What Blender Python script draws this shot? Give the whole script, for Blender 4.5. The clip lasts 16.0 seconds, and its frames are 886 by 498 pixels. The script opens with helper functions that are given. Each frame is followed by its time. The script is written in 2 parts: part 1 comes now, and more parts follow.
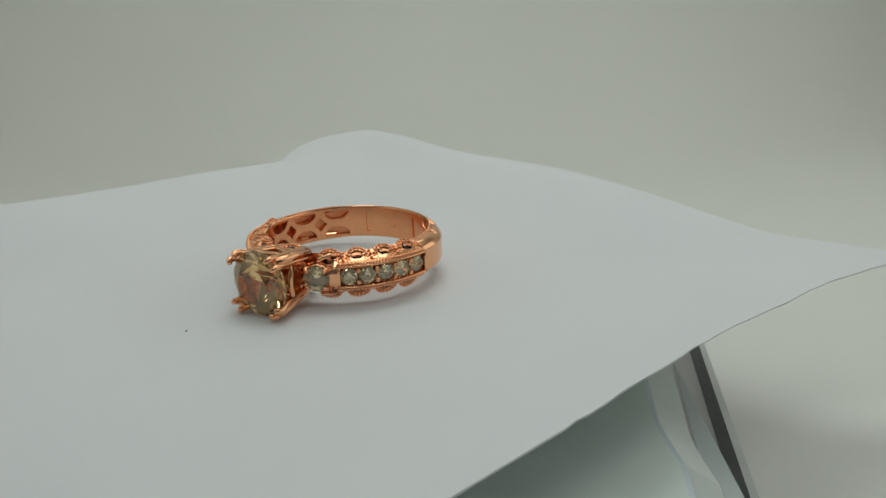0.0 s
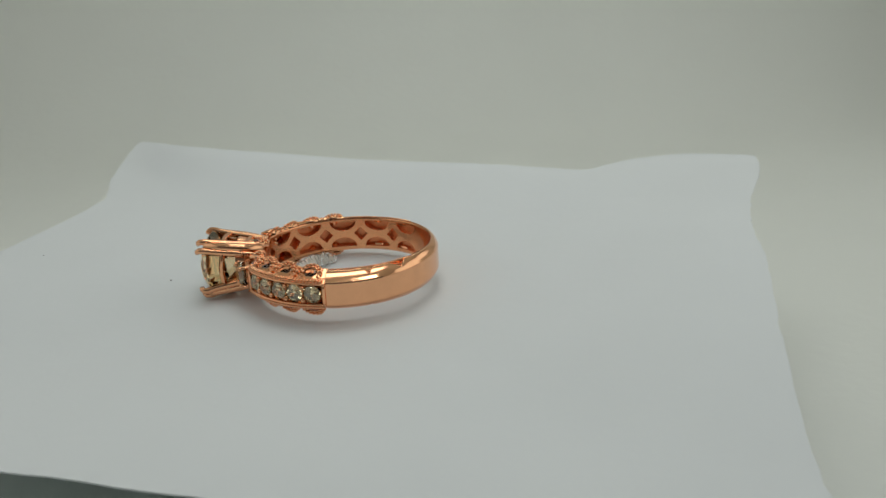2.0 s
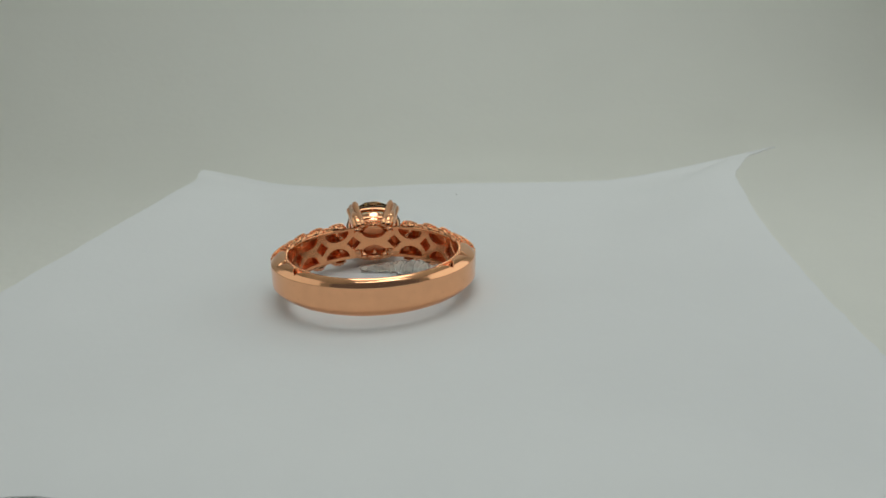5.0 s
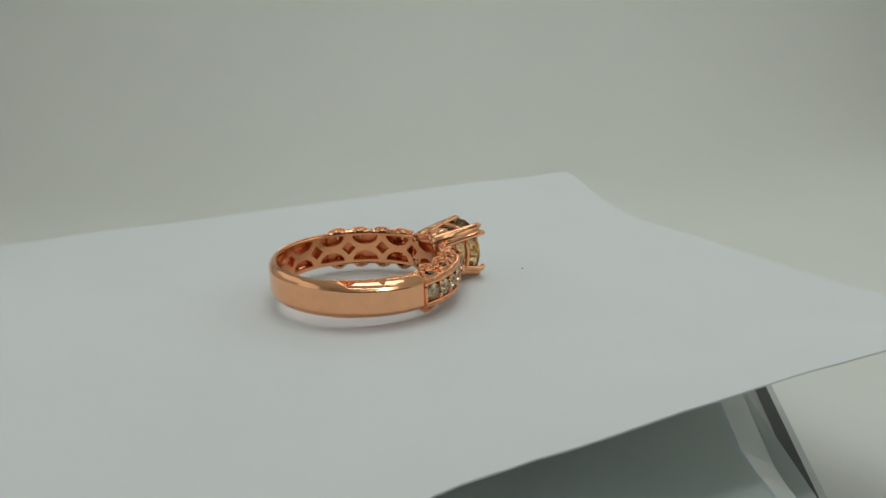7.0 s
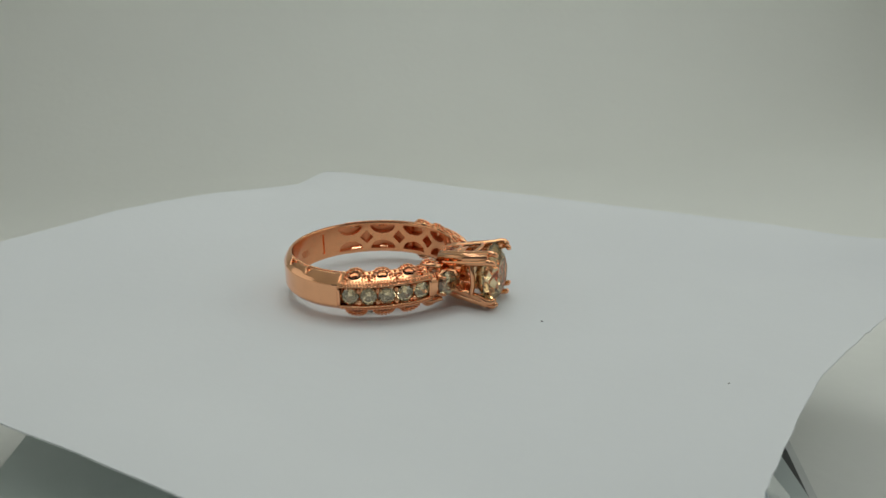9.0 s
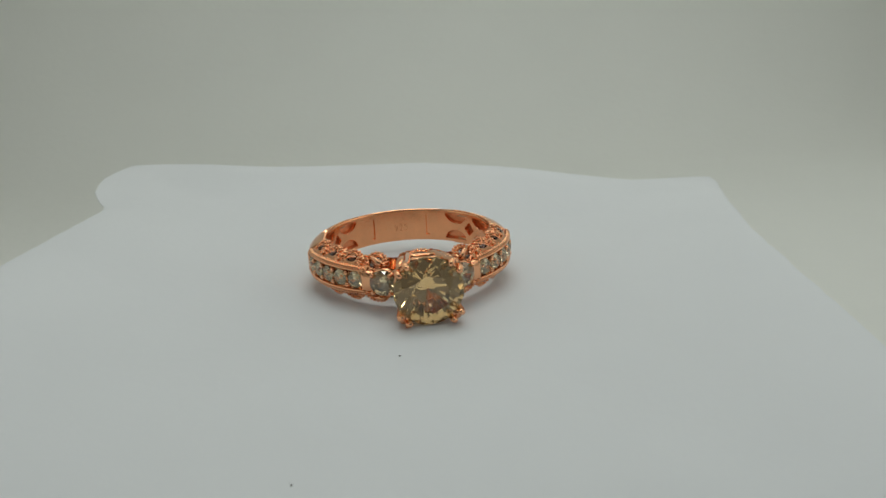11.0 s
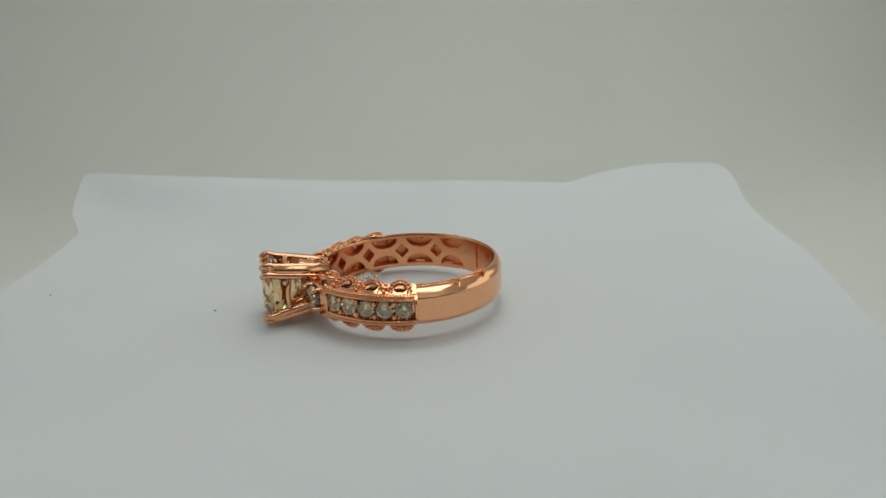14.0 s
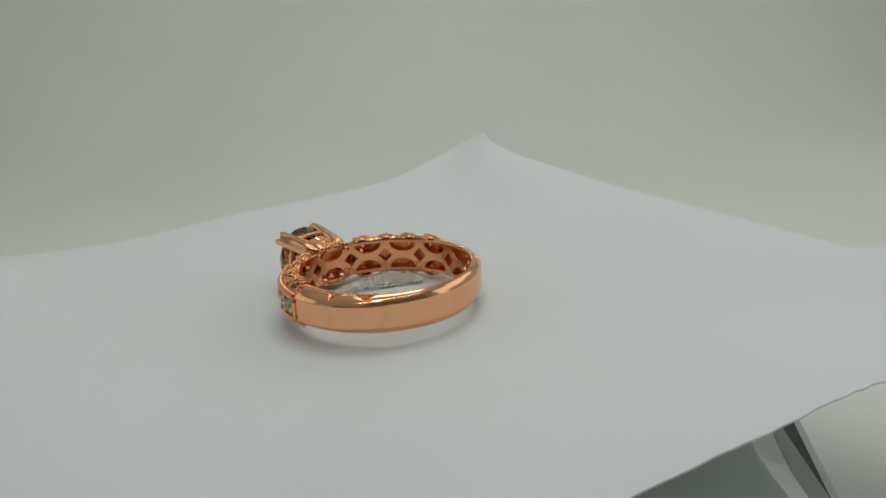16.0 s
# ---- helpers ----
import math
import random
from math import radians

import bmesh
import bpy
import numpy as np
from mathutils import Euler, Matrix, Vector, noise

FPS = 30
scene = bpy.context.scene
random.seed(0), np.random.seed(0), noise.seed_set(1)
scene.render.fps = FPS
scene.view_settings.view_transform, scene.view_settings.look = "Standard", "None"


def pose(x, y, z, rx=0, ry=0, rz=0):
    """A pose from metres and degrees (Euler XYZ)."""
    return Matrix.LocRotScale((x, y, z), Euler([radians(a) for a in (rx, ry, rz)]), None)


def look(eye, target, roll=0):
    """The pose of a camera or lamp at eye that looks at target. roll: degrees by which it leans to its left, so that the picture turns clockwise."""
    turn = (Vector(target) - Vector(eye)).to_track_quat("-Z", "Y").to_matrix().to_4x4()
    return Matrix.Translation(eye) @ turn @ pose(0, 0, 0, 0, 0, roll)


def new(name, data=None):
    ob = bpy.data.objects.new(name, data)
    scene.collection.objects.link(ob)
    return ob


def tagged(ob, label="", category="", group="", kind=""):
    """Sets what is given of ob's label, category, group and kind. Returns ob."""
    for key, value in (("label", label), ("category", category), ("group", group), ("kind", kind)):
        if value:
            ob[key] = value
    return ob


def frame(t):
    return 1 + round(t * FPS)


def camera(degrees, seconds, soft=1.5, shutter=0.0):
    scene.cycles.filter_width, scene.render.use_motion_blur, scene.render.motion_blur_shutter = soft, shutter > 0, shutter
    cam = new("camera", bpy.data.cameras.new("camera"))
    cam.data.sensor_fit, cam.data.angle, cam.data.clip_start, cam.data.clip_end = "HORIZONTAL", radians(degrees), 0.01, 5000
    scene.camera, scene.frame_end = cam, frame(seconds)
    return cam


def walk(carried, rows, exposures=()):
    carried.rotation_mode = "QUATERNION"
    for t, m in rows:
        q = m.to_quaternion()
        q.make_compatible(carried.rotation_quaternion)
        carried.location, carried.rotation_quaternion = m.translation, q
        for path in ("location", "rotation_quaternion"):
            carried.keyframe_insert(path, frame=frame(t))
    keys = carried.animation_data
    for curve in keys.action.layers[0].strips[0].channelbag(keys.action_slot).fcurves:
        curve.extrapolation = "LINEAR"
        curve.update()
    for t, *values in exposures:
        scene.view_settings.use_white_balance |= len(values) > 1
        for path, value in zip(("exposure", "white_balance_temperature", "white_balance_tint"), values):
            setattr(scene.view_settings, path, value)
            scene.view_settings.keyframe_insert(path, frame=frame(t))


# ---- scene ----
from mathutils.geometry import delaunay_2d_cdt

# ---- camera: handheld close to the ring; millimetres and degrees ----
MM = 0.001
cam = camera(57.88, 16.0, soft=1.45)
cam.data.dof.use_dof, cam.data.dof.focus_distance, cam.data.dof.aperture_fstop = True, 0.076, 80.0
PATH = [
    (0, 5.81, -78.61, 27.28, 72.70, 0.67, -4.70),
    (0.5, 5.52, -78.68, 27.76, 72.34, 0.18, -4.77),
    (1, 5.88, -78.02, 28.46, 71.95, 0.26, -4.51),
    (1.5, 6.61, -77.47, 28.82, 71.63, 1.00, -4.17),
    (2, 4.93, -76.81, 29.60, 71.29, 0.71, -4.48),
    (2.5, 0.78, -74.83, 30.25, 71.02, 1.03, -3.81),
    (3, -0.58, -73.99, 30.72, 69.96, 1.23, -3.63),
    (3.5, -1.56, -74.04, 31.76, 69.09, 1.32, -4.70),
    (4, -2.99, -74.43, 32.54, 69.06, 1.55, -5.96),
    (6.5, 1.68, -74.81, 28.55, 72.95, 1.99, -4.22),
    (7, 0.68, -75.62, 29.32, 72.70, 2.26, -4.92),
    (7.5, 0.44, -75.35, 29.49, 72.29, 2.18, -5.17),
    (8, -0.99, -75.99, 30.54, 72.20, 1.44, -6.11),
    (8.5, -0.95, -75.75, 30.15, 72.17, 1.90, -6.21),
    (9, 0.18, -76.79, 30.17, 72.03, 2.22, -5.71),
    (11.5, 0.83, -75.39, 25.76, 73.83, 2.18, -3.44),
    (12, -0.05, -75.00, 25.84, 73.95, 0.78, -3.72),
    (12.5, -0.44, -75.64, 27.08, 73.43, 0.82, -3.88),
    (13, -0.33, -75.62, 27.77, 73.24, 1.16, -3.99),
    (13.5, -0.24, -75.24, 27.89, 73.16, 0.87, -3.94),
    (14, 0.13, -75.57, 28.49, 73.17, 0.58, -3.78),
    (14.5, -0.04, -74.72, 28.65, 73.07, 0.81, -4.09),
    (15, -0.82, -74.56, 29.26, 72.50, 0.96, -4.73),
    (15.5, -1.67, -74.44, 30.46, 71.95, 1.46, -5.75),
    (16, -1.00, -74.10, 31.23, 71.07, 2.07, -5.39),
]

walk(cam, [(t, pose(x * MM, y * MM, z * MM, rx, ry, rz)) for t, x, y, z, rx, ry, rz in PATH])

# ---- world and light: a small white light tent with a lamp panel in its roof, open to a dim room ----
world = bpy.data.worlds.new("world")
scene.world = world
world.use_nodes = True
world.node_tree.nodes["Background"].inputs[0].default_value = (0.86, 0.93, 1.0, 1)
world.node_tree.nodes["Background"].inputs[1].default_value = 0.10
scene.view_settings.exposure = 0.0


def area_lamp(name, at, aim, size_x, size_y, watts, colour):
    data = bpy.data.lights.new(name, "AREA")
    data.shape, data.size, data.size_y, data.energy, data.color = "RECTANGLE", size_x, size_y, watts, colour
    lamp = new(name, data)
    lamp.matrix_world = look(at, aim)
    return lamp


LIGHT = (0.935, 1.0, 0.98)
area_lamp("roof_lamp", (0.01, 0.03, 0.180), (0.01, 0.03, 0), 0.11, 0.08, 0.074, LIGHT)
area_lamp("glint_strip", (0.035, 0.200, 0.178), (0.035, 0.16, 0), 0.16, 0.006, 0.032, LIGHT)
# the front strip is added, unseen: it brings glints and brightens the stand
area_lamp("glint_strip", (0.02, -0.095, 0.178), (0.0, 0.0, 0), 0.18, 0.010, 0.048, LIGHT)
# unseen fill panels, added at both sides to even out the shadows
area_lamp("side_fill", (0.200, 0.03, 0.085), (0, 0.03, 0.02), 0.26, 0.15, 0.082, LIGHT)
area_lamp("side_fill", (-0.200, 0.03, 0.085), (0, 0.03, 0.02), 0.26, 0.15, 0.045, LIGHT)


# ---- materials ----
def material(name, colour, rough, metal=0.0, spread=0.0, scale=200.0, bump=0.0, bump_scale=2000.0, ior=None, glass=0.0, coat=0.0, rough_spread=0.0):
    m = bpy.data.materials.new(name)
    m.use_nodes = True
    nt = m.node_tree
    b = nt.nodes["Principled BSDF"]
    b.inputs["Base Color"].default_value = (*colour, 1)
    b.inputs["Roughness"].default_value = rough
    b.inputs["Metallic"].default_value = metal
    b.inputs["Transmission Weight"].default_value = glass
    b.inputs["Coat Weight"].default_value = coat
    if ior:
        b.inputs["IOR"].default_value = ior
    geo = nt.nodes.new("ShaderNodeTexCoord")
    if spread or rough_spread:
        n1 = nt.nodes.new("ShaderNodeTexNoise")
        n1.inputs["Scale"].default_value, n1.inputs["Detail"].default_value = scale, 6
        nt.links.new(geo.outputs["Object"], n1.inputs["Vector"])
        if spread:
            ramp = nt.nodes.new("ShaderNodeMapRange")
            ramp.inputs["From Min"].default_value, ramp.inputs["From Max"].default_value = 0.3, 0.7
            ramp.inputs["To Min"].default_value, ramp.inputs["To Max"].default_value = 1 - spread, 1 + spread
            mul = nt.nodes.new("ShaderNodeMix")
            mul.data_type, mul.blend_type = "RGBA", "MULTIPLY"
            mul.inputs[0].default_value = 1
            mul.inputs[6].default_value = (*colour, 1)
            nt.links.new(n1.outputs[0], ramp.inputs[0])
            nt.links.new(ramp.outputs[0], mul.inputs[7])
            nt.links.new(mul.outputs[2], b.inputs["Base Color"])
        if rough_spread:
            rr = nt.nodes.new("ShaderNodeMapRange")
            rr.inputs["From Min"].default_value, rr.inputs["From Max"].default_value = 0.3, 0.7
            rr.inputs["To Min"].default_value, rr.inputs["To Max"].default_value = max(rough - rough_spread, 0), rough + rough_spread
            nt.links.new(n1.outputs[0], rr.inputs[0])
            nt.links.new(rr.outputs[0], b.inputs["Roughness"])
    if bump:
        n2 = nt.nodes.new("ShaderNodeTexNoise")
        n2.inputs["Scale"].default_value, n2.inputs["Detail"].default_value = bump_scale, 5
        nt.links.new(geo.outputs["Object"], n2.inputs["Vector"])
        bn = nt.nodes.new("ShaderNodeBump")
        bn.inputs["Strength"].default_value, bn.inputs["Distance"].default_value = 1.0, bump
        nt.links.new(n2.outputs[0], bn.inputs["Height"])
        nt.links.new(bn.outputs[0], b.inputs["Normal"])
    return m


ROSE = material("rose_gold", (0.955, 0.480, 0.258), 0.10, 1.0, 0.03, 900, 0.000004, 700, rough_spread=0.03)
ROSE_ROUGH = material("rose_gold_cast", (0.95, 0.47, 0.24), 0.12, 1.0, 0.06, 1500, 0.00001, 3000, rough_spread=0.06)

# redder satin gold: light bounced around inside the ring is put into the colour
ROSE_SATIN_BOUNCE = material("rose_gold_satin_bounce", (0.94, 0.435, 0.215), 0.19, 1.0, 0.05, 900, 0.000006, 900, rough_spread=0.06)
# rougher, darker gold for the cut-outs, with their shade put into the colour
ROSE_RECESS = material("rose_gold_recess_shade", (0.90, 0.40, 0.20), 0.42, 1.0, 0.1, 1500, 0.00001, 3000)
STAMP = material("stamped_gold", (0.87, 0.40, 0.195), 0.34, 1.0, 0.1, 2000, 0.00001, 4000)




def gem_material(name, colour, ior):
    m = bpy.data.materials.new(name)
    m.use_nodes = True
    nt = m.node_tree
    nt.nodes.remove(nt.nodes["Principled BSDF"])
    g = nt.nodes.new("ShaderNodeBsdfGlass")
    g.inputs["Color"].default_value, g.inputs["Roughness"].default_value, g.inputs["IOR"].default_value = (*colour, 1), 0.0, ior
    nt.links.new(g.outputs[0], nt.nodes["Material Output"].inputs["Surface"])
    return m


BLUSH = gem_material("blush_stone", (1.0, 0.88, 0.80), 1.68)
CHAMPAGNE = gem_material("champagne_stone", (1.0, 0.90, 0.73), 1.95)
BRILLIANT = gem_material("white_stone", (1.0, 0.94, 0.82), 2.2)
PAPER = material("paper", (0.765, 0.772, 0.782), 0.75, 0.0, 0.012, 60, 0.00002, 900)
TENT = material("tent_cloth", (0.80, 0.797, 0.752), 0.8, 0.0, 0.02, 12, 0.0001, 400)
MIRROR = material("green_glass", (0.80, 0.88, 0.82), 0.12, 0.0, 0.08, 40, 0, coat=0.6)
BEVEL = material("glass_bevel", (0.60, 0.65, 0.63), 0.2, 0.0, 0.06, 60, 0, coat=0.4)
GROOVE = material("glass_groove", (0.62, 0.69, 0.73), 0.3, 0.0, 0.06, 80, 0, coat=0.3)
RIM = material("grey_metal", (0.30, 0.30, 0.285), 0.4, 0.0, 0.10, 150, 0.00003, 800)
# mid grey that imitates the soft edge of a shadow on the floor
PENUMBRA = material("grey_penumbra", (0.52, 0.53, 0.515), 0.45, 0.0, 0.08, 150, 0.00003, 800)
# near-black colour that stands in for the shadow gap at the stand's foot
GAP_SHADE = material("dark_gap_shade", (0.07, 0.07, 0.068), 0.6, 0.0, 0.15, 200, 0.00003, 900)
PLATTER = material("turntable_plastic", (0.55, 0.56, 0.55), 0.4, 0.0, 0.05, 100, 0.00002, 900)
CLEAR = material("clear_plastic", (0.93, 0.93, 0.87), 0.42, 0.0, 0.03, 400, 0.00012, 900, ior=1.3, glass=0.75)
SPECK = material("dust", (0.16, 0.15, 0.14), 0.8, 0.0, 0.2, 4000, 0.00002, 6000)


# ---- mesh helpers; all lengths in millimetres ----
def mesh_from(name, verts, faces, mat, smooth=False):
    me = bpy.data.meshes.new(name)
    me.from_pydata([(x * MM, y * MM, z * MM) for x, y, z in verts], [], faces)
    me.materials.append(mat)
    if smooth:
        me.shade_smooth()
    me.update()
    return me


def part(name, me, parent, label=""):
    ob = new(name, me)
    ob.parent = parent
    return tagged(ob, label=label)


def sheet(nu, nv, fn, wrap_u=False, wrap_v=False):
    verts = [fn(i, j) for i in range(nu) for j in range(nv)]
    faces = []
    for i in range(nu if wrap_u else nu - 1):
        for j in range(nv if wrap_v else nv - 1):
            a, b = i * nv + j, ((i + 1) % nu) * nv + j
            c, d = ((i + 1) % nu) * nv + (j + 1) % nv, i * nv + (j + 1) % nv
            faces.append((a, b, c, d))
    return verts, faces


def join(pieces):
    verts, faces = [], []
    for v, f in pieces:
        k = len(verts)
        verts += v
        faces += [tuple(i + k for i in q) for q in f]
    return verts, faces


def box_prism(outline, z0, z1):
    n = len(outline)
    verts = [(x, y, z0) for x, y in outline] + [(x, y, z1) for x, y in outline]
    faces = [tuple(range(n - 1, -1, -1)), tuple(range(n, 2 * n))]
    faces += [(i, (i + 1) % n, n + (i + 1) % n, n + i) for i in range(n)]
    return verts, faces


def tube(points, radius, sides=8, cap=True, flat=1.0):
    pts = [Vector(p) for p in points]
    rad = radius if callable(radius) else (lambda s: radius)
    verts, faces = [], []
    n = len(pts)
    up = Vector((0.13, 0.21, 1))
    for i, p in enumerate(pts):
        d = (pts[min(i + 1, n - 1)] - pts[max(i - 1, 0)]).normalized()
        a = d.cross(up).normalized()
        b = d.cross(a).normalized()
        r = rad(i / (n - 1))
        for k in range(sides):
            w = 2 * math.pi * k / sides
            verts.append(tuple(p + a * (r * math.cos(w)) + b * (r * flat * math.sin(w))))
    for i in range(n - 1):
        for k in range(sides):
            k2 = (k + 1) % sides
            faces.append((i * sides + k, i * sides + k2, (i + 1) * sides + k2, (i + 1) * sides + k))
    if cap:
        faces.append(tuple(range(sides - 1, -1, -1)))
        faces.append(tuple((n - 1) * sides + k for k in range(sides)))
    return verts, faces


def ball(at, r, nu=8, nv=5, squash=(1, 1, 1)):
    verts = [(at[0], at[1], at[2] - r * squash[2])]
    for j in range(1, nv):
        w = math.pi * j / nv
        for i in range(nu):
            q = 2 * math.pi * i / nu
            verts.append((at[0] + r * squash[0] * math.sin(w) * math.cos(q), at[1] + r * squash[1] * math.sin(w) * math.sin(q), at[2] - r * squash[2] * math.cos(w)))
    verts.append((at[0], at[1], at[2] + r * squash[2]))
    faces = []
    for i in range(nu):
        i2 = (i + 1) % nu
        faces.append((0, 1 + i2, 1 + i))
        for j in range(nv - 2):
            a = 1 + j * nu
            faces.append((a + i, a + i2, a + nu + i2, a + nu + i))
        a = 1 + (nv - 2) * nu
        faces.append((a + i, a + i2, len(verts) - 1))
    return verts, faces


def brilliant(name, d, mat, deep=0.43, crown=0.16, table=0.56, n=8, fine=True):
    """A round brilliant of diameter d; its table faces +z, the girdle is at z = 0."""
    r = d / 2
    bm = bmesh.new()

    def ring(rr, z, count, turn=0.0):
        for i in range(count):
            w = 2 * math.pi * (i + turn) / count
            bm.verts.new((rr * math.cos(w) * MM, rr * math.sin(w) * MM, z * MM))

    mid, low = 0.78, 0.27
    half = math.cos(math.pi / n)
    ring(r * table, d * crown, n)
    ring(r * mid, d * crown * (1 - mid * half) / (1 - table), n, 0.5)
    ring(r, d * 0.01, 2 * n)
    ring(r, -d * 0.01, 2 * n)
    if fine:
        ring(r * 0.62, -d * deep * 0.425, n)
    ring(r * low, -d * deep * (1 - low * half), n, 0.5)
    bm.verts.new((0, 0, -d * deep * MM))
    bmesh.ops.convex_hull(bm, input=bm.verts[:])
    bmesh.ops.dissolve_limit(bm, angle_limit=0.01, verts=bm.verts[:], edges=bm.edges[:])
    me = bpy.data.meshes.new(name)
    bm.to_mesh(me)
    bm.free()
    me.materials.append(mat)
    return me


def facing(at, out, roll=0.0):
    """A pose at a point in millimetres, whose z axis points along out."""
    q = Vector(out).to_track_quat("Z", "Y").to_matrix().to_4x4()
    return Matrix.Translation(Vector(at) * MM) @ q @ pose(0, 0, 0, 0, 0, roll)


def smooth(a, b, x):
    t = min(max((x - a) / (b - a), 0.0), 1.0)
    return t * t * (3 - 2 * t)


# ---- the tent: floor and back wall in one sweep, side walls, roof ----
FLOOR_Z, BACK_Y, SIDE_X, FRONT_Y, ROOF_Z, BEND = -20.0, 235.0, 205.0, -170.0, 185.0, 80.0


def sweep_profile():
    pts = [(FRONT_Y, FLOOR_Z), (-60, FLOOR_Z), (60, FLOOR_Z)]
    for k in range(17):
        w = math.pi / 2 * k / 16
        pts.append((BACK_Y - BEND + BEND * math.sin(w), FLOOR_Z + BEND - BEND * math.cos(w)))
    return pts + [(BACK_Y, ROOF_Z)]


def build_tent():
    prof = sweep_profile()
    n = len(prof)
    top = sheet(2, n, lambda i, j: ((-SIDE_X, SIDE_X)[i], prof[j][0], prof[j][1]))
    low = sheet(2, n, lambda i, j: ((-SIDE_X, SIDE_X)[i], prof[j][0] + (4 if j > 2 else 0), prof[j][1] - 3))
    v, f = join([top, ([p for p in low[0]], [q[::-1] for q in low[1]])])
    tagged(new("floor", mesh_from("floor", v, f, TENT, True)), "seamless white cloth floor sweeping up into the wall", "floor", kind="structure")
    for name, x in (("wall_west", -SIDE_X), ("wall_east", SIDE_X)):
        o = -4 if x < 0 else 4
        v, f = box_prism([(x, FRONT_Y), (x + o, FRONT_Y), (x + o, BACK_Y), (x, BACK_Y)], FLOOR_Z - 3, ROOF_Z)
        tagged(new(name, mesh_from(name, v, f, TENT)), "plain white cloth side of the tent", "wall", kind="structure")
    v, f = box_prism([(-SIDE_X, FRONT_Y), (SIDE_X, FRONT_Y), (SIDE_X, BACK_Y), (-SIDE_X, BACK_Y)], ROOF_Z, ROOF_Z + 4)
    tagged(new("ceiling", mesh_from("ceiling", v, f, TENT)), "plain white cloth roof of the tent", "ceiling", kind="structure")


build_tent()


# ---- the mirror-like glass stand below the paper ----
STAND_Z = -6.0


def ruled(a, b, thick):
    """A band between two edge lines, each a list of (x, y, z), with its thickness below it."""
    n = len(a)
    verts = a + b + [(x, y, z - thick) for x, y, z in a + b]
    faces = []
    for i in range(n - 1):
        j = i + 1
        faces += [(i, i + n, j + n, j), (i + 2 * n, j + 2 * n, j + 3 * n, i + 3 * n), (i, j, j + 2 * n, i + 2 * n), (i + n, i + 3 * n, j + 3 * n, j + n)]
    faces += [(0, 2 * n, 3 * n, n), (n - 1, 2 * n - 1, 4 * n - 1, 3 * n - 1)]
    return verts, faces


def build_stand():
    stand = tagged(new("glass_stand"), "grey-green glass stand with grey sides and a black strip as shadow at its foot, on white floor", "stand")
    top, shelf, foot = STAND_Z, STAND_Z - 2.0, STAND_Z - 10.0
    ys = (20, 8, -4, -14, -18, -21, -24, -28, -45)

    def edge(x0, slope, z, swell=0.0):
        # straight side; the glass bulges a little towards its front corner
        return [(x0 + slope * y + swell * (1 - smooth(-29, -21, y)), y, z) for y in ys]

    line, lip = edge(32.05, 0.213, top, 1.3), edge(32.5, 0.213, top - 0.12, 1.3)
    shoulder = edge(35.9, 0.235, shelf, 1.3)
    rail, core, out = edge(41.3, 0.25, foot), edge(42.8, 0.25, foot - 0.1), edge(43.8, 0.25, foot - 0.6)
    left = [(-30.2, 20), (-31.3, 8), (-32.0, -20), (-31.2, -45)]
    part("glass_top", mesh_from("glass_top", *box_prism([(x, y) for x, y, z in line] + left[::-1], top - 3.0, top), MIRROR), stand)
    part("groove", mesh_from("groove", *ruled(line, lip, 0.8), GROOVE), stand, "faint blue-grey bevel line")
    part("bevel", mesh_from("bevel", *ruled(lip, shoulder, 0.8), BEVEL), stand, "bevelled glass border")
    part("side", mesh_from("side", *ruled(shoulder, rail, 0.8), RIM), stand, "dull dark grey sloping side")
    # black band in place of the deep shadow gap along the foot
    part("shade_gap", mesh_from("shade_gap", *ruled(rail, core, 1.5), GAP_SHADE), stand, "black strip painted in for the shadow gap at the foot")
    # grey band drawn as the shadow's soft fringe beyond the black one
    part("outer_penumbra", mesh_from("outer_penumbra", *ruled(core, out, foot - 0.6 - FLOOR_Z - 0.05), PENUMBRA), stand, "soft grey strip painted in for the penumbra on the floor")
    base = [(-30.0, 18), (-30.6, -43), (30.5, -43), (38.5, 18)]
    part("base", mesh_from("stand_base", *box_prism(base, FLOOR_Z + 0.05, top - 3.0), BEVEL), stand)


build_stand()


# ---- turntable under the paper ----
def build_turntable():
    foot = tagged(new("turntable"), "grey round turntable base under the paper", "turntable")
    prof = [(0, STAND_Z + 0.02), (6.5, STAND_Z + 0.02), (7, STAND_Z + 0.5), (7, -4), (6.6, -3.1), (0, -3.1)]
    v, f = sheet(48, len(prof), lambda i, j: (prof[j][0] * math.cos(i * math.pi / 24), prof[j][0] * math.sin(i * math.pi / 24), prof[j][1]), wrap_u=True)
    part("body", mesh_from("turntable_body", v, f, PLATTER), foot)
    prof2 = [(0, -3.0), (13.2, -3.0), (14, -2.5), (14, -0.7), (13.6, -0.15), (0, -0.15)]
    v, f = sheet(48, len(prof2), lambda i, j: (prof2[j][0] * math.cos(i * math.pi / 24), prof2[j][0] * math.sin(i * math.pi / 24), prof2[j][1]), wrap_u=True)
    return tagged(new("rotating_platter", mesh_from("turntable_platter", v, f, PLATTER)), "grey round turntable platter carrying the paper", "turntable")


platter = build_turntable()

# ring frame origin on the turntable, in millimetres
AX, AY = 0.27, -1.81


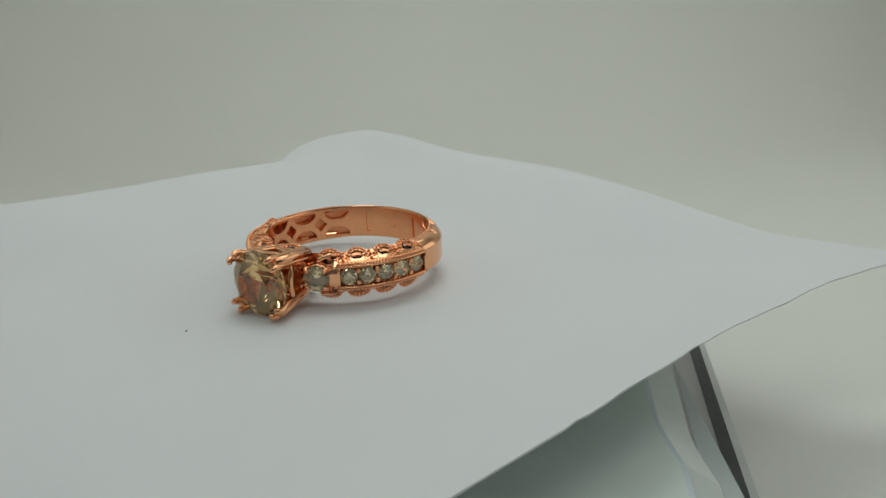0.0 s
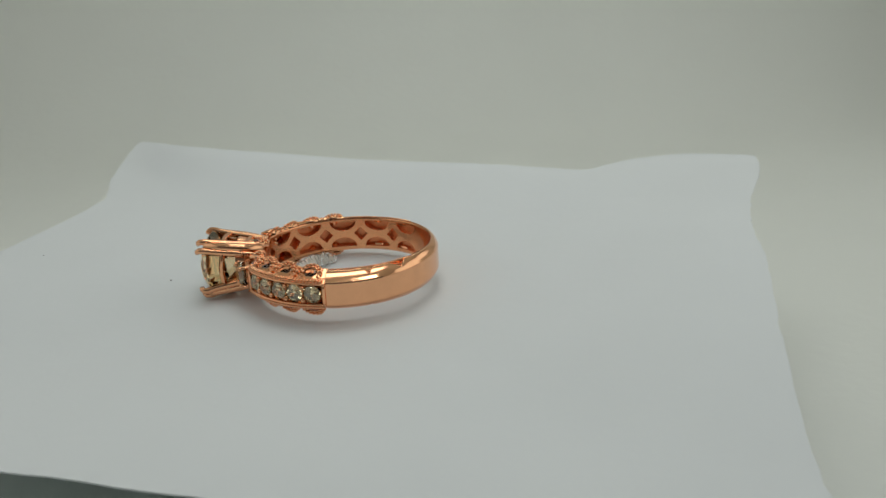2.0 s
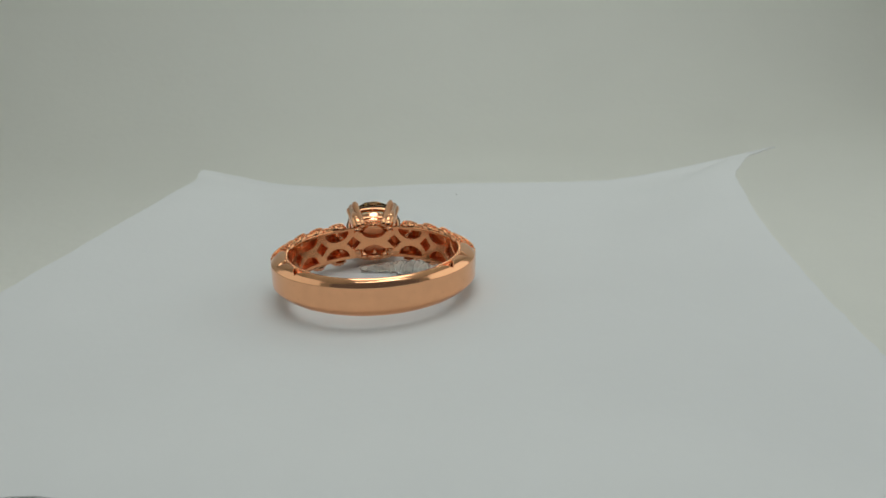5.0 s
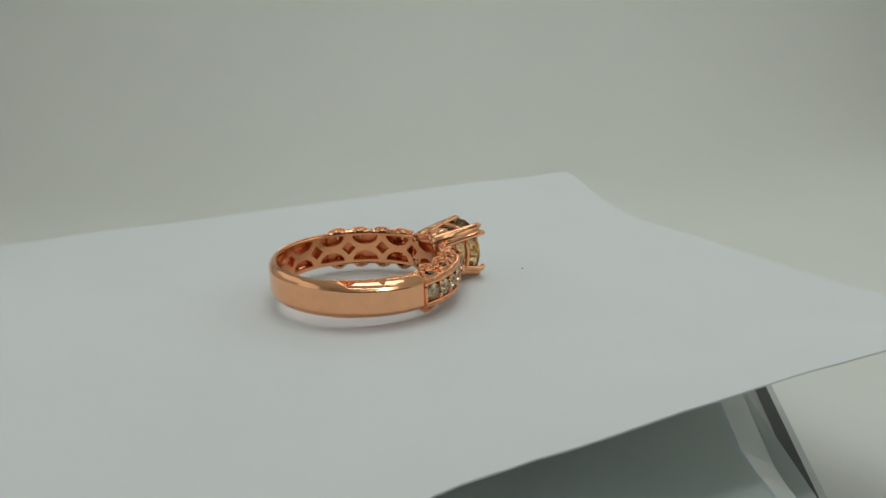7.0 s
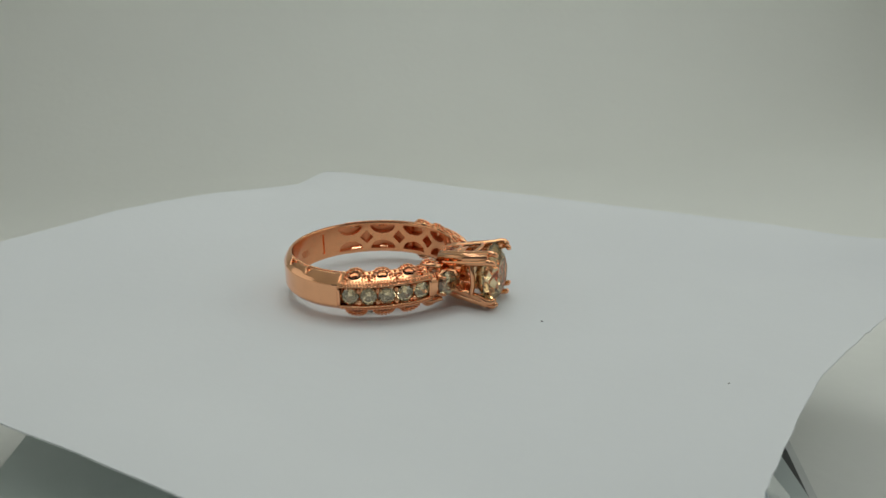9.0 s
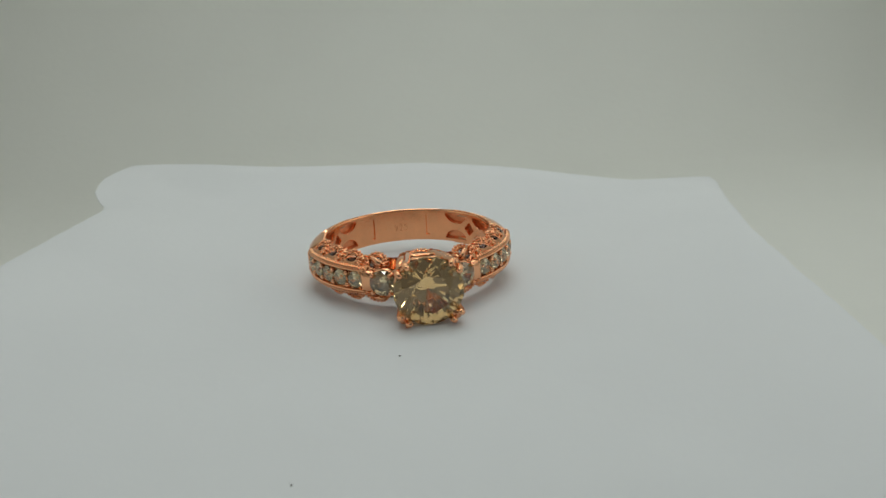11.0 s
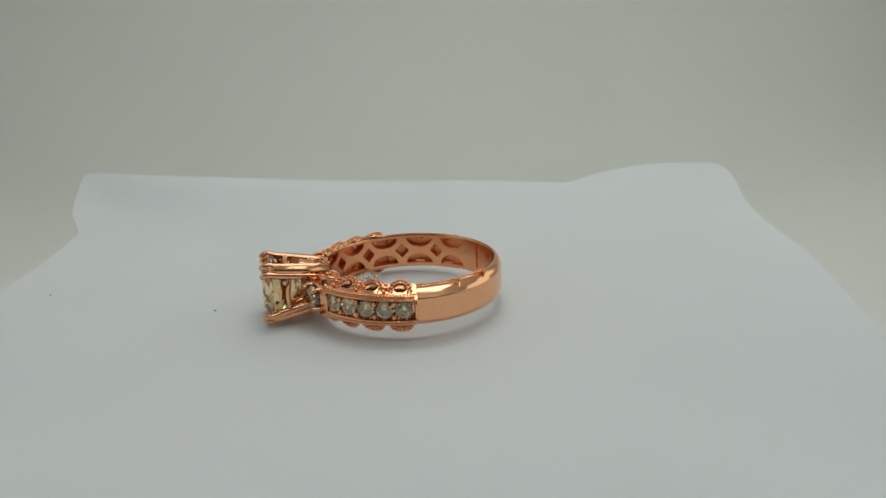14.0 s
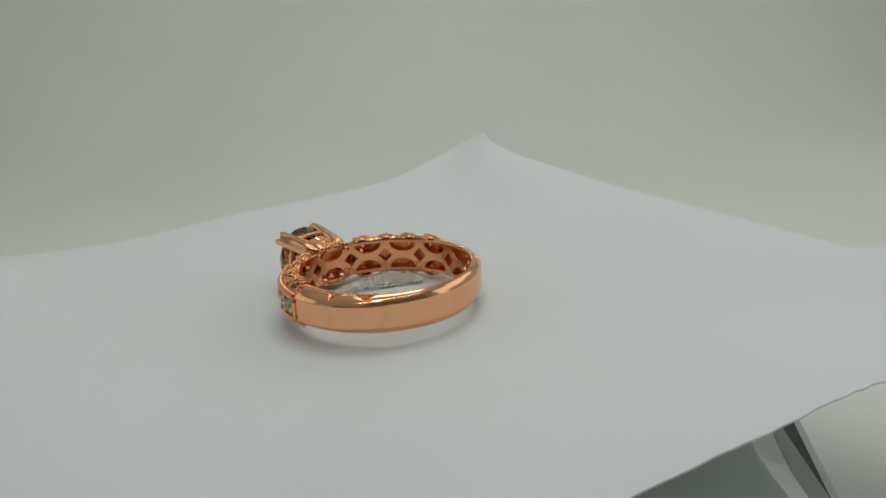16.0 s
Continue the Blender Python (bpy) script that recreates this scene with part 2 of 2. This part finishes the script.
# ---- the paper: roughly square, cut by hand, its corners curling up ----
def catmull(pts, n):
    out = []
    m = len(pts)
    for i in range(m):
        p0, p1, p2, p3 = (Vector(pts[(i + k) % m]) for k in (-1, 0, 1, 2))
        for k in range(n):
            t = k / n
            # tension keeps the corners tight
            m1, m2 = (p2 - p0) * 0.22, (p3 - p1) * 0.22
            out.append(p1 * (2 * t ** 3 - 3 * t ** 2 + 1) + m1 * (t ** 3 - 2 * t ** 2 + t) + p2 * (-2 * t ** 3 + 3 * t ** 2) + m2 * (t ** 3 - t ** 2))
    return out


def build_paper():
    edge = [(39.5, -60.0, 4.0), (31, -52.0, 5.0), (20, -45.2, 5.3), (4, -40.7, 4.8), (-15, -37.0, 4.6), (-25, -36.0, 4.0), (-31, -35.8, 3.6), (-38, -38.4, 4.5), (-46, -38.8, 5.1),
            (-55, -36.2, 5.2), (-51.4, -25, 5.1), (-46.4, -15, 5.0), (-42.3, -4, 5.1), (-39.4, 7, 5.1), (-35.3, 20, 4.2), (-31.4, 36, 1.9),
            (-33, 49, 1.0), (-17.5, 43.2, 1.9), (1, 37.1, 2.1), (18.8, 32.7, 2.3), (36.7, 28.4, 2.2), (46, 27.0, 1.7),
            (55.5, 27.6, 1.0), (51, 16, -0.8), (46, 5, -0.7), (41, -8.5, 0.6), (37.2, -25, 0.9), (36.2, -34, 1.0), (39.0, -44, 1.4), (39.8, -52, 2.5)]
    loop = catmull(edge, 9)
    n = len(loop)
    rnd = random.Random(4)
    rim = [Vector((p.x + rnd.uniform(-0.1, 0.1), p.y + rnd.uniform(-0.1, 0.1), p.z)) for p in loop]
    polar_edge = sorted((math.atan2(p.y, p.x), p.to_2d().length, p.z) for p in loop)
    ang = [q[0] for q in polar_edge]
    ang = [ang[-1] - 2 * math.pi] + ang + [ang[0] + 2 * math.pi]
    reach = [polar_edge[-1][1]] + [q[1] for q in polar_edge] + [polar_edge[0][1]]
    bx, by, bz = (np.array([p[k] for p in loop]) for k in range(3))

    def height(x, y):
        d2 = (bx - x) ** 2 + (by - y) ** 2 + 0.02
        w = d2 ** -1.5
        near = math.sqrt(d2.min())
        rise = math.exp(-((near / 14.0) ** 1.8))
        wave = 0.22 * noise.noise(Vector((x * 0.05, y * 0.05, 2.0))) * smooth(15, 4, near)
        lie = 0.70 - 0.030 * x - 0.020 * y
        return lie + (float((w * bz).sum() / w.sum()) - lie) * rise + wave

    flat = [Vector((p.x, p.y)) for p in rim]
    inside = []
    for ix in range(-30, 31):
        for iy in range(-33, 29):
            x, y = ix * 1.95 + rnd.uniform(-0.2, 0.2), iy * 1.95 + rnd.uniform(-0.2, 0.2)
            s = math.hypot(x, y) / np.interp(math.atan2(y, x), ang, reach)
            if s < 0.99 and ((bx - x) ** 2 + (by - y) ** 2).min() > 1.6:
                inside.append(Vector((x, y)))
    out = delaunay_2d_cdt(flat + inside, [(i, (i + 1) % n) for i in range(n)], [], 1, 1e-5)
    pts, tris = out[0], out[2]
    top = [(p.x - AX, p.y - AY, height(p.x, p.y)) for p in pts]
    k = len(top)
    v = top + [(x, y, z - 0.11) for x, y, z in top]
    tris = [t if (pts[t[1]] - pts[t[0]]).cross(pts[t[2]] - pts[t[0]]) > 0 else t[::-1] for t in (tuple(q) for q in tris)]
    f = list(tris) + [tuple(i + k for i in q[::-1]) for q in tris]
    count = {}
    for t in tris:
        for a, b in zip(t, t[1:] + t[:1]):
            count[(a, b)] = 1
    for a, b in count:
        if (b, a) not in count:
            v += [v[b], v[a], v[a + k], v[b + k]]
            f.append(tuple(range(len(v) - 4, len(v))))
    return tagged(new("paper_sheet", mesh_from("paper_sheet", v, f, PAPER, True)), "square of white paper with curling hand-cut edges on a turntable", "paper")


paper = build_paper()


# ---- the ring; its frame: centre of the finger hole, x to the head, z along the finger ----
IN_R, HALF = 8.1, 1.72
JOIN_A, ROW_A = 84.0, 31.0
OUT_R = 10.0


def polar(r, deg, z):
    return (r * math.cos(radians(deg)), r * math.sin(radians(deg)), z)


DIAMONDS = [15.5 + 26.3 * k for k in range(5)]
MOONS = [28.7 + 26.3 * k for k in range(5)] + [0.0]


def pierced(deg, z):
    """1 inside the cut-outs of the inner wall: diamonds on the middle line, half-moons along both edges."""
    a = abs((deg + 180) % 360 - 180)
    depth = 0.0
    for c in DIAMONDS:
        dx, dz = abs(a - c) * radians(1) * IN_R, abs(z)
        q = 1 - (dx / 0.72 + dz / 0.74)
        depth = max(depth, q)
    for c in MOONS:
        dx, dz = (a - c) * radians(1) * IN_R, 1.38 - abs(z)
        if dz > 0:
            q = min(1 - ((dx / 1.36) ** 2 + (dz / 0.98) ** 2), dz * 3)
            depth = max(depth, q)
    return min(max(depth * 6, 0.0), 1.0)


def build_ring():
    ring = tagged(new("ring"), "rose-gold engagement ring with champagne stone, lying on white paper", "ring")

    # pierced inner wall
    nu, nv = 1080, 64

    def inner(i, j):
        deg, z = 360 * i / nu, -HALF + 2 * HALF * j / (nv - 1)
        a = abs((deg + 180) % 360 - 180)
        r = IN_R + (0.80 - 0.34 * smooth(98, 135, a)) * pierced(deg, z)
        if 157.2 < a < 159.6 and abs(z) < 1.1:
            r += 0.16
        r += 0.05 * smooth(HALF - 0.1, HALF, abs(z))
        return polar(r, deg, z)

    v, f = sheet(nu, nv, inner, wrap_u=True)
    wall_me = mesh_from("inner_wall", v, f, ROSE_SATIN_BOUNCE, False)
    # the cut-outs get the gold coloured darker for the shade in them
    wall_me.materials.append(ROSE_RECESS)
    deep = [math.hypot(p[0], p[1]) > IN_R + 0.25 for p in v]
    for poly, q in zip(wall_me.polygons, f):
        if sum(deep[i] for i in q) >= 2:
            poly.material_index = 1
    part("inner_wall", wall_me, ring, "pierced inner wall with diamonds and half-moons")

    # plain polished shank over the back, from shoulder to shoulder
    prof = [(0.14, 1.72), (0.22, 1.76), (0.34, 1.75), (0.52, 1.66), (0.70, 1.50), (0.84, 1.32), (0.94, 1.14), (0.985, 1.06), (1.0, 0.96), (1.0, 0.4)]
    fine = []
    for (r0, z0), (r1, z1) in zip(prof[:-1], prof[1:]):
        fine += [(r0 + (r1 - r0) * k / 4, z0 + (z1 - z0) * k / 4) for k in range(4)]
    prof = fine + [prof[-1]]
    prof = prof + [(r, -z) for r, z in reversed(prof)]
    steps = 720

    def shank(i, j):
        deg = JOIN_A + (360 - 2 * JOIN_A) * i / steps
        a = abs((deg + 180) % 360 - 180)
        thick = 1.78 - 0.98 * smooth(84, 165, a)
        s, z = prof[j]
        r = IN_R + thick * s
        # small arrow-shaped nicks in the top bevel
        for c, wide in ((107.6, 3.2), (127.5, 5.8)):
            w = abs(a - c) / wide
            if w < 1 and 0.24 < s < 0.30 + 0.46 * (1 - w):
                r, z = r - 0.16, z * 0.66
        return polar(r, deg, z)

    v, f = sheet(steps + 1, len(prof), shank)
    k = steps * len(prof)
    f += [tuple(range(len(prof))), tuple(range(k + len(prof) - 1, k - 1, -1))]
    part("shank", mesh_from("shank", v, f, ROSE, True), ring, "smooth polished rose-gold shank")

    # milgrain along the rims of the shank
    beads = []
    for side in (1, -1):
        for i in range(96):
            deg = JOIN_A + (360 - 2 * JOIN_A) * i / 95
            if abs(deg - 180) > 42:
                beads.append(ball(polar(IN_R + 0.22, deg, side * 1.72), 0.15, 6, 4))
    v, f = join(beads)
    tagged(part("milgrain", mesh_from("milgrain", v, f, ROSE, True), ring), kind="stuff")

    row_stone = brilliant("row_stone", 1.60, BRILLIANT)
    gallery_stone = brilliant("gallery_stone", 1.16, BLUSH, crown=0.12, table=0.6)
    # bezel: a cup with a beaded rim
    prof_b = [(0.50, -0.18), (0.54, 0.08), (0.70, 0.13), (0.88, 0.05), (0.97, -0.12), (1.0, -0.30), (0.92, -0.45)]
    cup = sheet(28, len(prof_b), lambda i, j: (prof_b[j][0] * math.cos(i * math.pi / 14), prof_b[j][0] * math.sin(i * math.pi / 14), prof_b[j][1]), wrap_u=True)
    grains = [ball((0.90 * math.cos(i * math.pi / 9), 0.90 * math.sin(i * math.pi / 9), 0.09), 0.13, 8, 5) for i in range(18)]
    grains += [ball((1.0 * math.cos((i + 0.5) * math.pi / 9), 1.0 * math.sin((i + 0.5) * math.pi / 9), -0.14), 0.12, 8, 5) for i in range(18)]
    claws = [ball((0.68 * math.cos((i + 0.5) * math.pi / 6), 0.68 * math.sin((i + 0.5) * math.pi / 6), 0.16), 0.115, 8, 5) for i in range(12)]
    floor_disc = sheet(28, 2, lambda i, j: ([0.01, 0.54][j] * math.cos(i * math.pi / 14), [0.01, 0.54][j] * math.sin(i * math.pi / 14), [-0.75, -0.18][j]), wrap_u=True)
    v, f = join([cup, floor_disc] + grains + claws)
    B = 1.08
    bezel_me = mesh_from("bezel", [(x * B, y * B, z * B) for x, y, z in v], f, ROSE, True)

    for s in (1, -1):
        # shoulder body: recessed channel outside, sloping flanks above and below
        def shoulder(i, j):
            deg = s * (ROW_A - 1 + (JOIN_A - ROW_A + 1) * i / 120)
            a = abs(deg)
            swell = 1 + 0.05 * math.sin(math.pi * (a - ROW_A) / (JOIN_A - ROW_A))
            r0 = OUT_R
            bump = 0.5 + 0.5 * math.cos(2 * math.pi * (a - 26.5) / 16.2)
            pts = [(IN_R + 0.1, 1.72), (8.30, 1.84 + 0.08 * bump), (8.50, 1.80 + 0.10 * bump), (9.40, 1.34 + 0.06 * bump), (9.62, 1.26), (r0 - 0.02, 1.04), (r0, 0.84), (r0 - 0.95, 0.78)]
            pts = pts + [(r, -z) for r, z in reversed(pts)]
            r, z = pts[j]
            if i in (0, 120) and 7 <= j <= 8:
                r = r0
            return polar(r, deg, z * swell)

        v, f = sheet(121, 16, shoulder)
        f += [tuple(range(16)), tuple(range(120 * 16 + 15, 120 * 16 - 1, -1))]
        sh = part("shoulder", mesh_from("shoulder", v, f, ROSE_ROUGH, False), ring, "stone-set shoulder edged with milgrain")

        # frame of the channel: end bars and rails
        bars = []
        for deg in (JOIN_A - 0.6, ROW_A + 1.2):
            bars.append(tube([polar(OUT_R - 0.03, s * deg, z) for z in (-0.92, -0.5, 0, 0.5, 0.92)], 0.16, 6))
        for z in (0.94, -0.94):
            bars.append(tube([polar(OUT_R + 0.0, s * (ROW_A + (JOIN_A - ROW_A) * k / 30), z * (1 + 0.05 * math.sin(math.pi * k / 30))) for k in range(31)], 0.10, 6))
        def plate(i, j):
            deg = ROW_A + 1.4 - 7.4 * i / 8
            zw = 0.98 - 0.28 * smooth(2, 8, i)
            r, z = [(8.3, zw), (9.9, zw), (OUT_R + 0.06, zw - 0.14), (OUT_R + 0.10, 0.25), (OUT_R + 0.10, -0.25), (OUT_R + 0.06, 0.14 - zw), (9.9, -zw), (8.3, -zw)][j]
            return polar(r + (0.12 * smooth(2, 8, i) if r > 9 else 0), s * deg, z)

        v, f = sheet(9, 8, plate)
        f += [tuple(range(8)), tuple(range(71, 63, -1))]
        bars.append((v, f))
        v, f = join(bars)
        part("channel_frame", mesh_from("channel_frame", v, f, ROSE, True), sh)

        beads = []
        for z, r, count in ((1.70, 8.42, 34), (-1.70, 8.42, 34)):
            for k in range(count):
                w = k / (count - 1)
                swell = 1 + 0.05 * math.sin(math.pi * w)
                beads.append(ball(polar(r, s * (ROW_A + (JOIN_A - ROW_A) * w), z * swell), 0.13, 8, 5))
        rnd = random.Random(7)
        for face in (1, -1):
            # slanting grains like a rope along the rail
            for k in range(30):
                w = k / 30
                swell = 1 + 0.05 * math.sin(math.pi * w)
                deg = ROW_A + 0.4 + (JOIN_A - ROW_A - 1.2) * w
                beads.append(tube([polar(OUT_R - 0.03, s * deg, face * 1.04 * swell), polar(9.90, s * (deg + 0.5), face * 1.20 * swell), polar(9.68, s * (deg + 1.0), face * 1.33 * swell)], lambda t: 0.13 - 0.02 * t, 6))
            # a pair of grains in each valley between the bezels
            for k in range(3):
                for r, lift, size in ((8.56, 1.86, 0.17), (8.98, 1.70, 0.21), (9.36, 1.50, 0.17)):
                    beads.append(ball(polar(r, s * (34.6 + 16.2 * k + rnd.uniform(-0.4, 0.4)), face * (lift - (0.12 if face < 0 else 0.0))), size, 8, 5))
        v, f = join(beads)
        tagged(part("milgrain", mesh_from("milgrain", v, f, ROSE, True), sh), kind="stuff")

        for k in range(5):
            deg = s * (ROW_A + 6.4 + 9.95 * k)
            st = part("row_stone", row_stone, sh, "small sparkling brilliant, pale yellow-white")
            st.matrix_local = facing(polar(OUT_R - 0.10, deg, 0), polar(1, deg, 0), 17 * k)
            # bead prongs between the stones
            if k < 4:
                d2 = s * (ROW_A + 6.4 + 9.95 * (k + 0.5))
                v, f = join([ball(polar(OUT_R - 0.02, d2, z), 0.23, 8, 5) for z in (-0.56, 0.56)])
                part("bead_prong", mesh_from("bead_prong", v, f, ROSE, True), sh)

        for face in (1, -1):
            for k in range(4):
                deg = s * (26.5 + 16.2 * k)
                out = Vector(polar(0.70 if face > 0 else 0.84, deg, 0)) + Vector((0, 0, 0.70 if face > 0 else -0.54))
                bz = part("gallery_bezel", bezel_me, ring, "milgrain bezel holding a small stone")
                bz.matrix_local = facing(polar(9.02 if face > 0 else 9.16, deg, 1.46 * face), out)
                st = part("gallery_stone", gallery_stone, bz)
                st.matrix_local = pose(0, 0, 0.1 * MM, 0, 0, 11 * k)

        # side stone between shoulder and head, in its own prongs
        deg = s * 21.0
        mid = Vector(polar(10.25, deg, 0))
        out = Vector(polar(1, s * 24, 0))
        m = facing(mid, out)
        seat_pieces = [sheet(20, 5, lambda i, j: ([0.35, 0.9, 1.12, 1.02, 0.5][j] * math.cos(i * math.pi / 10), [0.35, 0.9, 1.12, 1.02, 0.5][j] * math.sin(i * math.pi / 10), [-0.9, -0.25, -0.35, -1.0, -1.7][j]), wrap_u=True)]
        for q in (45, 135, 225, 315):
            c, sn = math.cos(radians(q)), math.sin(radians(q))
            seat_pieces.append(tube([(0.75 * c, 0.75 * sn, -1.8), (1.12 * c, 1.12 * sn, -0.7), (1.18 * c, 1.18 * sn, 0.05), (1.0 * c, 1.0 * sn, 0.32)], lambda t: 0.19 - 0.05 * t, 6))
            seat_pieces.append(ball((1.03 * c, 1.03 * sn, 0.28), 0.2, 6, 4))
        seat = part("side_setting", mesh_from("side_setting", *join(seat_pieces), ROSE, True), ring, "four-prong seat of a side stone")
        seat.matrix_local = m @ Matrix.Scale(1.12, 4)
        st = part("side_stone", brilliant("side_stone", 2.15, BRILLIANT), seat, "bright round side stone")
        # swooping wires from the shoulder to the side stone
        wires = []
        for z in (1, -1):
            wires.append(tube([polar(8.5, s * 33, z * 1.7), polar(9.1, s * 27, z * 1.85), polar(9.7, s * 22, z * 1.6)], 0.24, 6))
        part("bridge_wire", mesh_from("bridge_wire", *join(wires), ROSE, True), ring)

    # head: basket of four doubled prongs with two galleries, and the round stone
    basket = []
    for rr, u, rad in ((2.35, 9.4, 0.28), (2.75, 11.6, 0.26)):
        pts = []
        for k in range(33):
            w = 2 * math.pi * k / 32
            sq = 1 + 0.07 * math.cos(4 * w + math.pi)
            pts.append((u + 0.14 * math.cos(4 * w), rr * sq * math.cos(w), rr * sq * math.sin(w)))
        basket.append(tube(pts, rad, 6, cap=False))
    # four flared walls between the prongs, arched open
    for q in range(4):
        w0 = radians(90 * q)
        def wall(i, j):
            w = w0 + radians(-30 + 60 * i / 10)
            t = j / 4
            u = 8.3 + 2.1 * t
            rr = 2.05 + 0.52 * t
            return (u, rr * math.cos(w), rr * math.sin(w))
        basket.append(sheet(11, 5, wall))
    bk = part("basket", mesh_from("basket", *join(basket), ROSE, True), ring, "open basket under the centre stone")
    for sy in (1, -1):
        for sz in (1, -1):
            wires = []
            for off in (-0.33, 0.33):
                def P(u, y, z):
                    return (u + 0.8 * smooth(7.9, 12.5, u), sy * (y + off), sz * (z - off) + 0.15)
                wires.append(tube([P(7.9, 1.35, 1.35), P(8.8, 1.55, 1.55), P(10.2, 1.82, 1.82), P(11.8, 2.14, 2.14), P(12.4, 2.33, 2.33), P(12.8, 2.34, 2.34), P(13.0, 2.22, 2.22), P(13.08, 2.08, 2.08)], lambda t: 0.43 - 0.20 * t, 8))
                wires.append(ball(P(13.0, 2.18, 2.18), 0.25, 8, 5))
            wires.append(tube([(8.0, sy * 1.42, sz * 1.42 + 0.15), (10.2, sy * 1.90, sz * 1.90 + 0.15), (13.2, sy * 2.36, sz * 2.36 + 0.15)], lambda t: 0.60 - 0.22 * t, 10))
            part("prong", mesh_from("prong", *join(wires), ROSE, True), bk, "doubled claw prong")
    gem = part("centre_stone", brilliant("centre_stone", 6.15, CHAMPAGNE, fine=False), bk, "round brilliant champagne-coloured stone")
    gem.matrix_local = facing((12.95, 0, 0.12), (1, 0, 0), 8)

    for face in (1, -1):
        bz = part("gallery_bezel", bezel_me, ring, "milgrain bezel holding a small stone")
        bz.matrix_local = facing((8.75, 0, 2.0 if face > 0 else -1.7), (0.15, 0, face))
        st = part("gallery_stone", gallery_stone, bz)
        st.matrix_local = pose(0, 0, 0.1 * MM, 0, 0, 20)

    # hallmark inside the back
    text = bpy.data.curves.new("hallmark", "FONT")
    text.body, text.size, text.align_x, text.align_y, text.extrude = "925", 1.05 * MM, "CENTER", "CENTER", 0.01 * MM
    tmp = new("hallmark_text", text)
    bpy.context.view_layer.update()
    me = bpy.data.meshes.new_from_object(tmp.evaluated_get(bpy.context.evaluated_depsgraph_get()))
    bpy.data.objects.remove(tmp)
    me.materials.clear()
    me.materials.append(STAMP)
    mark = part("hallmark", me, ring, "small stamped number")
    mark.matrix_local = Matrix(((0, 0, 1, -IN_R * MM + 0.00003), (1, 0, 0, 0.1 * MM), (0, 1, 0, -0.25 * MM), (0, 0, 0, 1)))
    return ring


ring = build_ring()


# ---- strip of clear plastic against the inner wall, and dust on the paper ----
def build_lump():
    n, m = 120, 20

    def skin(i, j):
        u, w = i / (n - 1), 2 * math.pi * j / m
        deg = radians(14 - 88 * u)
        r = 7.2 - 1.0 * math.sin(math.pi * u)
        end = (1 - abs(2 * u - 1) ** 6) ** 0.5 * 0.98 + 0.02
        d = Vector((u * 9, math.cos(w), math.sin(w)))
        k = end * (1 + 0.30 * noise.noise(d * 1.3) + 0.30 * noise.noise(d * 3.7) + 0.18 * noise.noise(d * 9.0))
        tall = 0.30 + 0.48 * smooth(0.0, 0.7, u) - 0.15 * smooth(0.8, 1.0, u)
        out = r + 0.55 * k * math.cos(w) * (1.15 - 0.35 * math.sin(w))
        return (out * math.cos(deg), out * math.sin(deg), tall + tall * k * math.sin(w))

    v, f = sheet(n, m, skin, wrap_v=True)
    v = [(x, y, max(z, 0.02)) for x, y, z in v]
    f += [tuple(range(m)), tuple(range(n * m - 1, (n - 1) * m - 1, -1))]
    return tagged(new("plastic_strip", mesh_from("plastic_strip", v, f, CLEAR, True)), "curved strip of clear frosted plastic inside the ring", "plastic")


lump = build_lump()


def build_speck(r, seed):
    rnd = random.Random(seed)
    v, f = ball((0, 0, 0), r, 7, 5, (1.0, 0.8, 0.5))
    v = [(x * rnd.uniform(0.8, 1.2), y * rnd.uniform(0.8, 1.2), max(z, -0.3 * r) + 0.3 * r) for x, y, z in v]
    return tagged(new("dust_speck", mesh_from("dust_speck", v, f, SPECK, True)), "tiny dark speck of dust on the paper", "dust", "dust on the paper")


specks = [(build_speck(0.12, 1), 17.77, -3.16), (build_speck(0.09, 2), 34.5, -11.4)]


# ---- what turns ----
def motions():
    start, speed = -125.44, -28.995

    def turning(thing, x, y, z, lean=0.0, tilt=0.0):
        rows = []
        for k in range(65):
            t = k * 0.25
            w = start + speed * t
            base = pose(0, 0, 0, 0, 0, w) @ pose(x * MM, y * MM, z * MM, tilt, lean, 0)
            rows.append((t, base))
        walk(thing, rows)

    turning(platter, 0, 0, 0)
    turning(paper, 0, 0, 0)
    turning(ring, -0.95 - AX, 0.2 - AY, 3.7, 1.5, tilt=0.5)
    turning(lump, -1.0 - AX, 0.2 - AY, 0.72)
    for ob, x, y in specks:
        near = min(paper.data.vertices, key=lambda p: (p.co.x - (x - AX) * MM) ** 2 + (p.co.y - (y - AY) * MM) ** 2)
        turning(ob, x - AX, y - AY, near.co.z / MM)


motions()
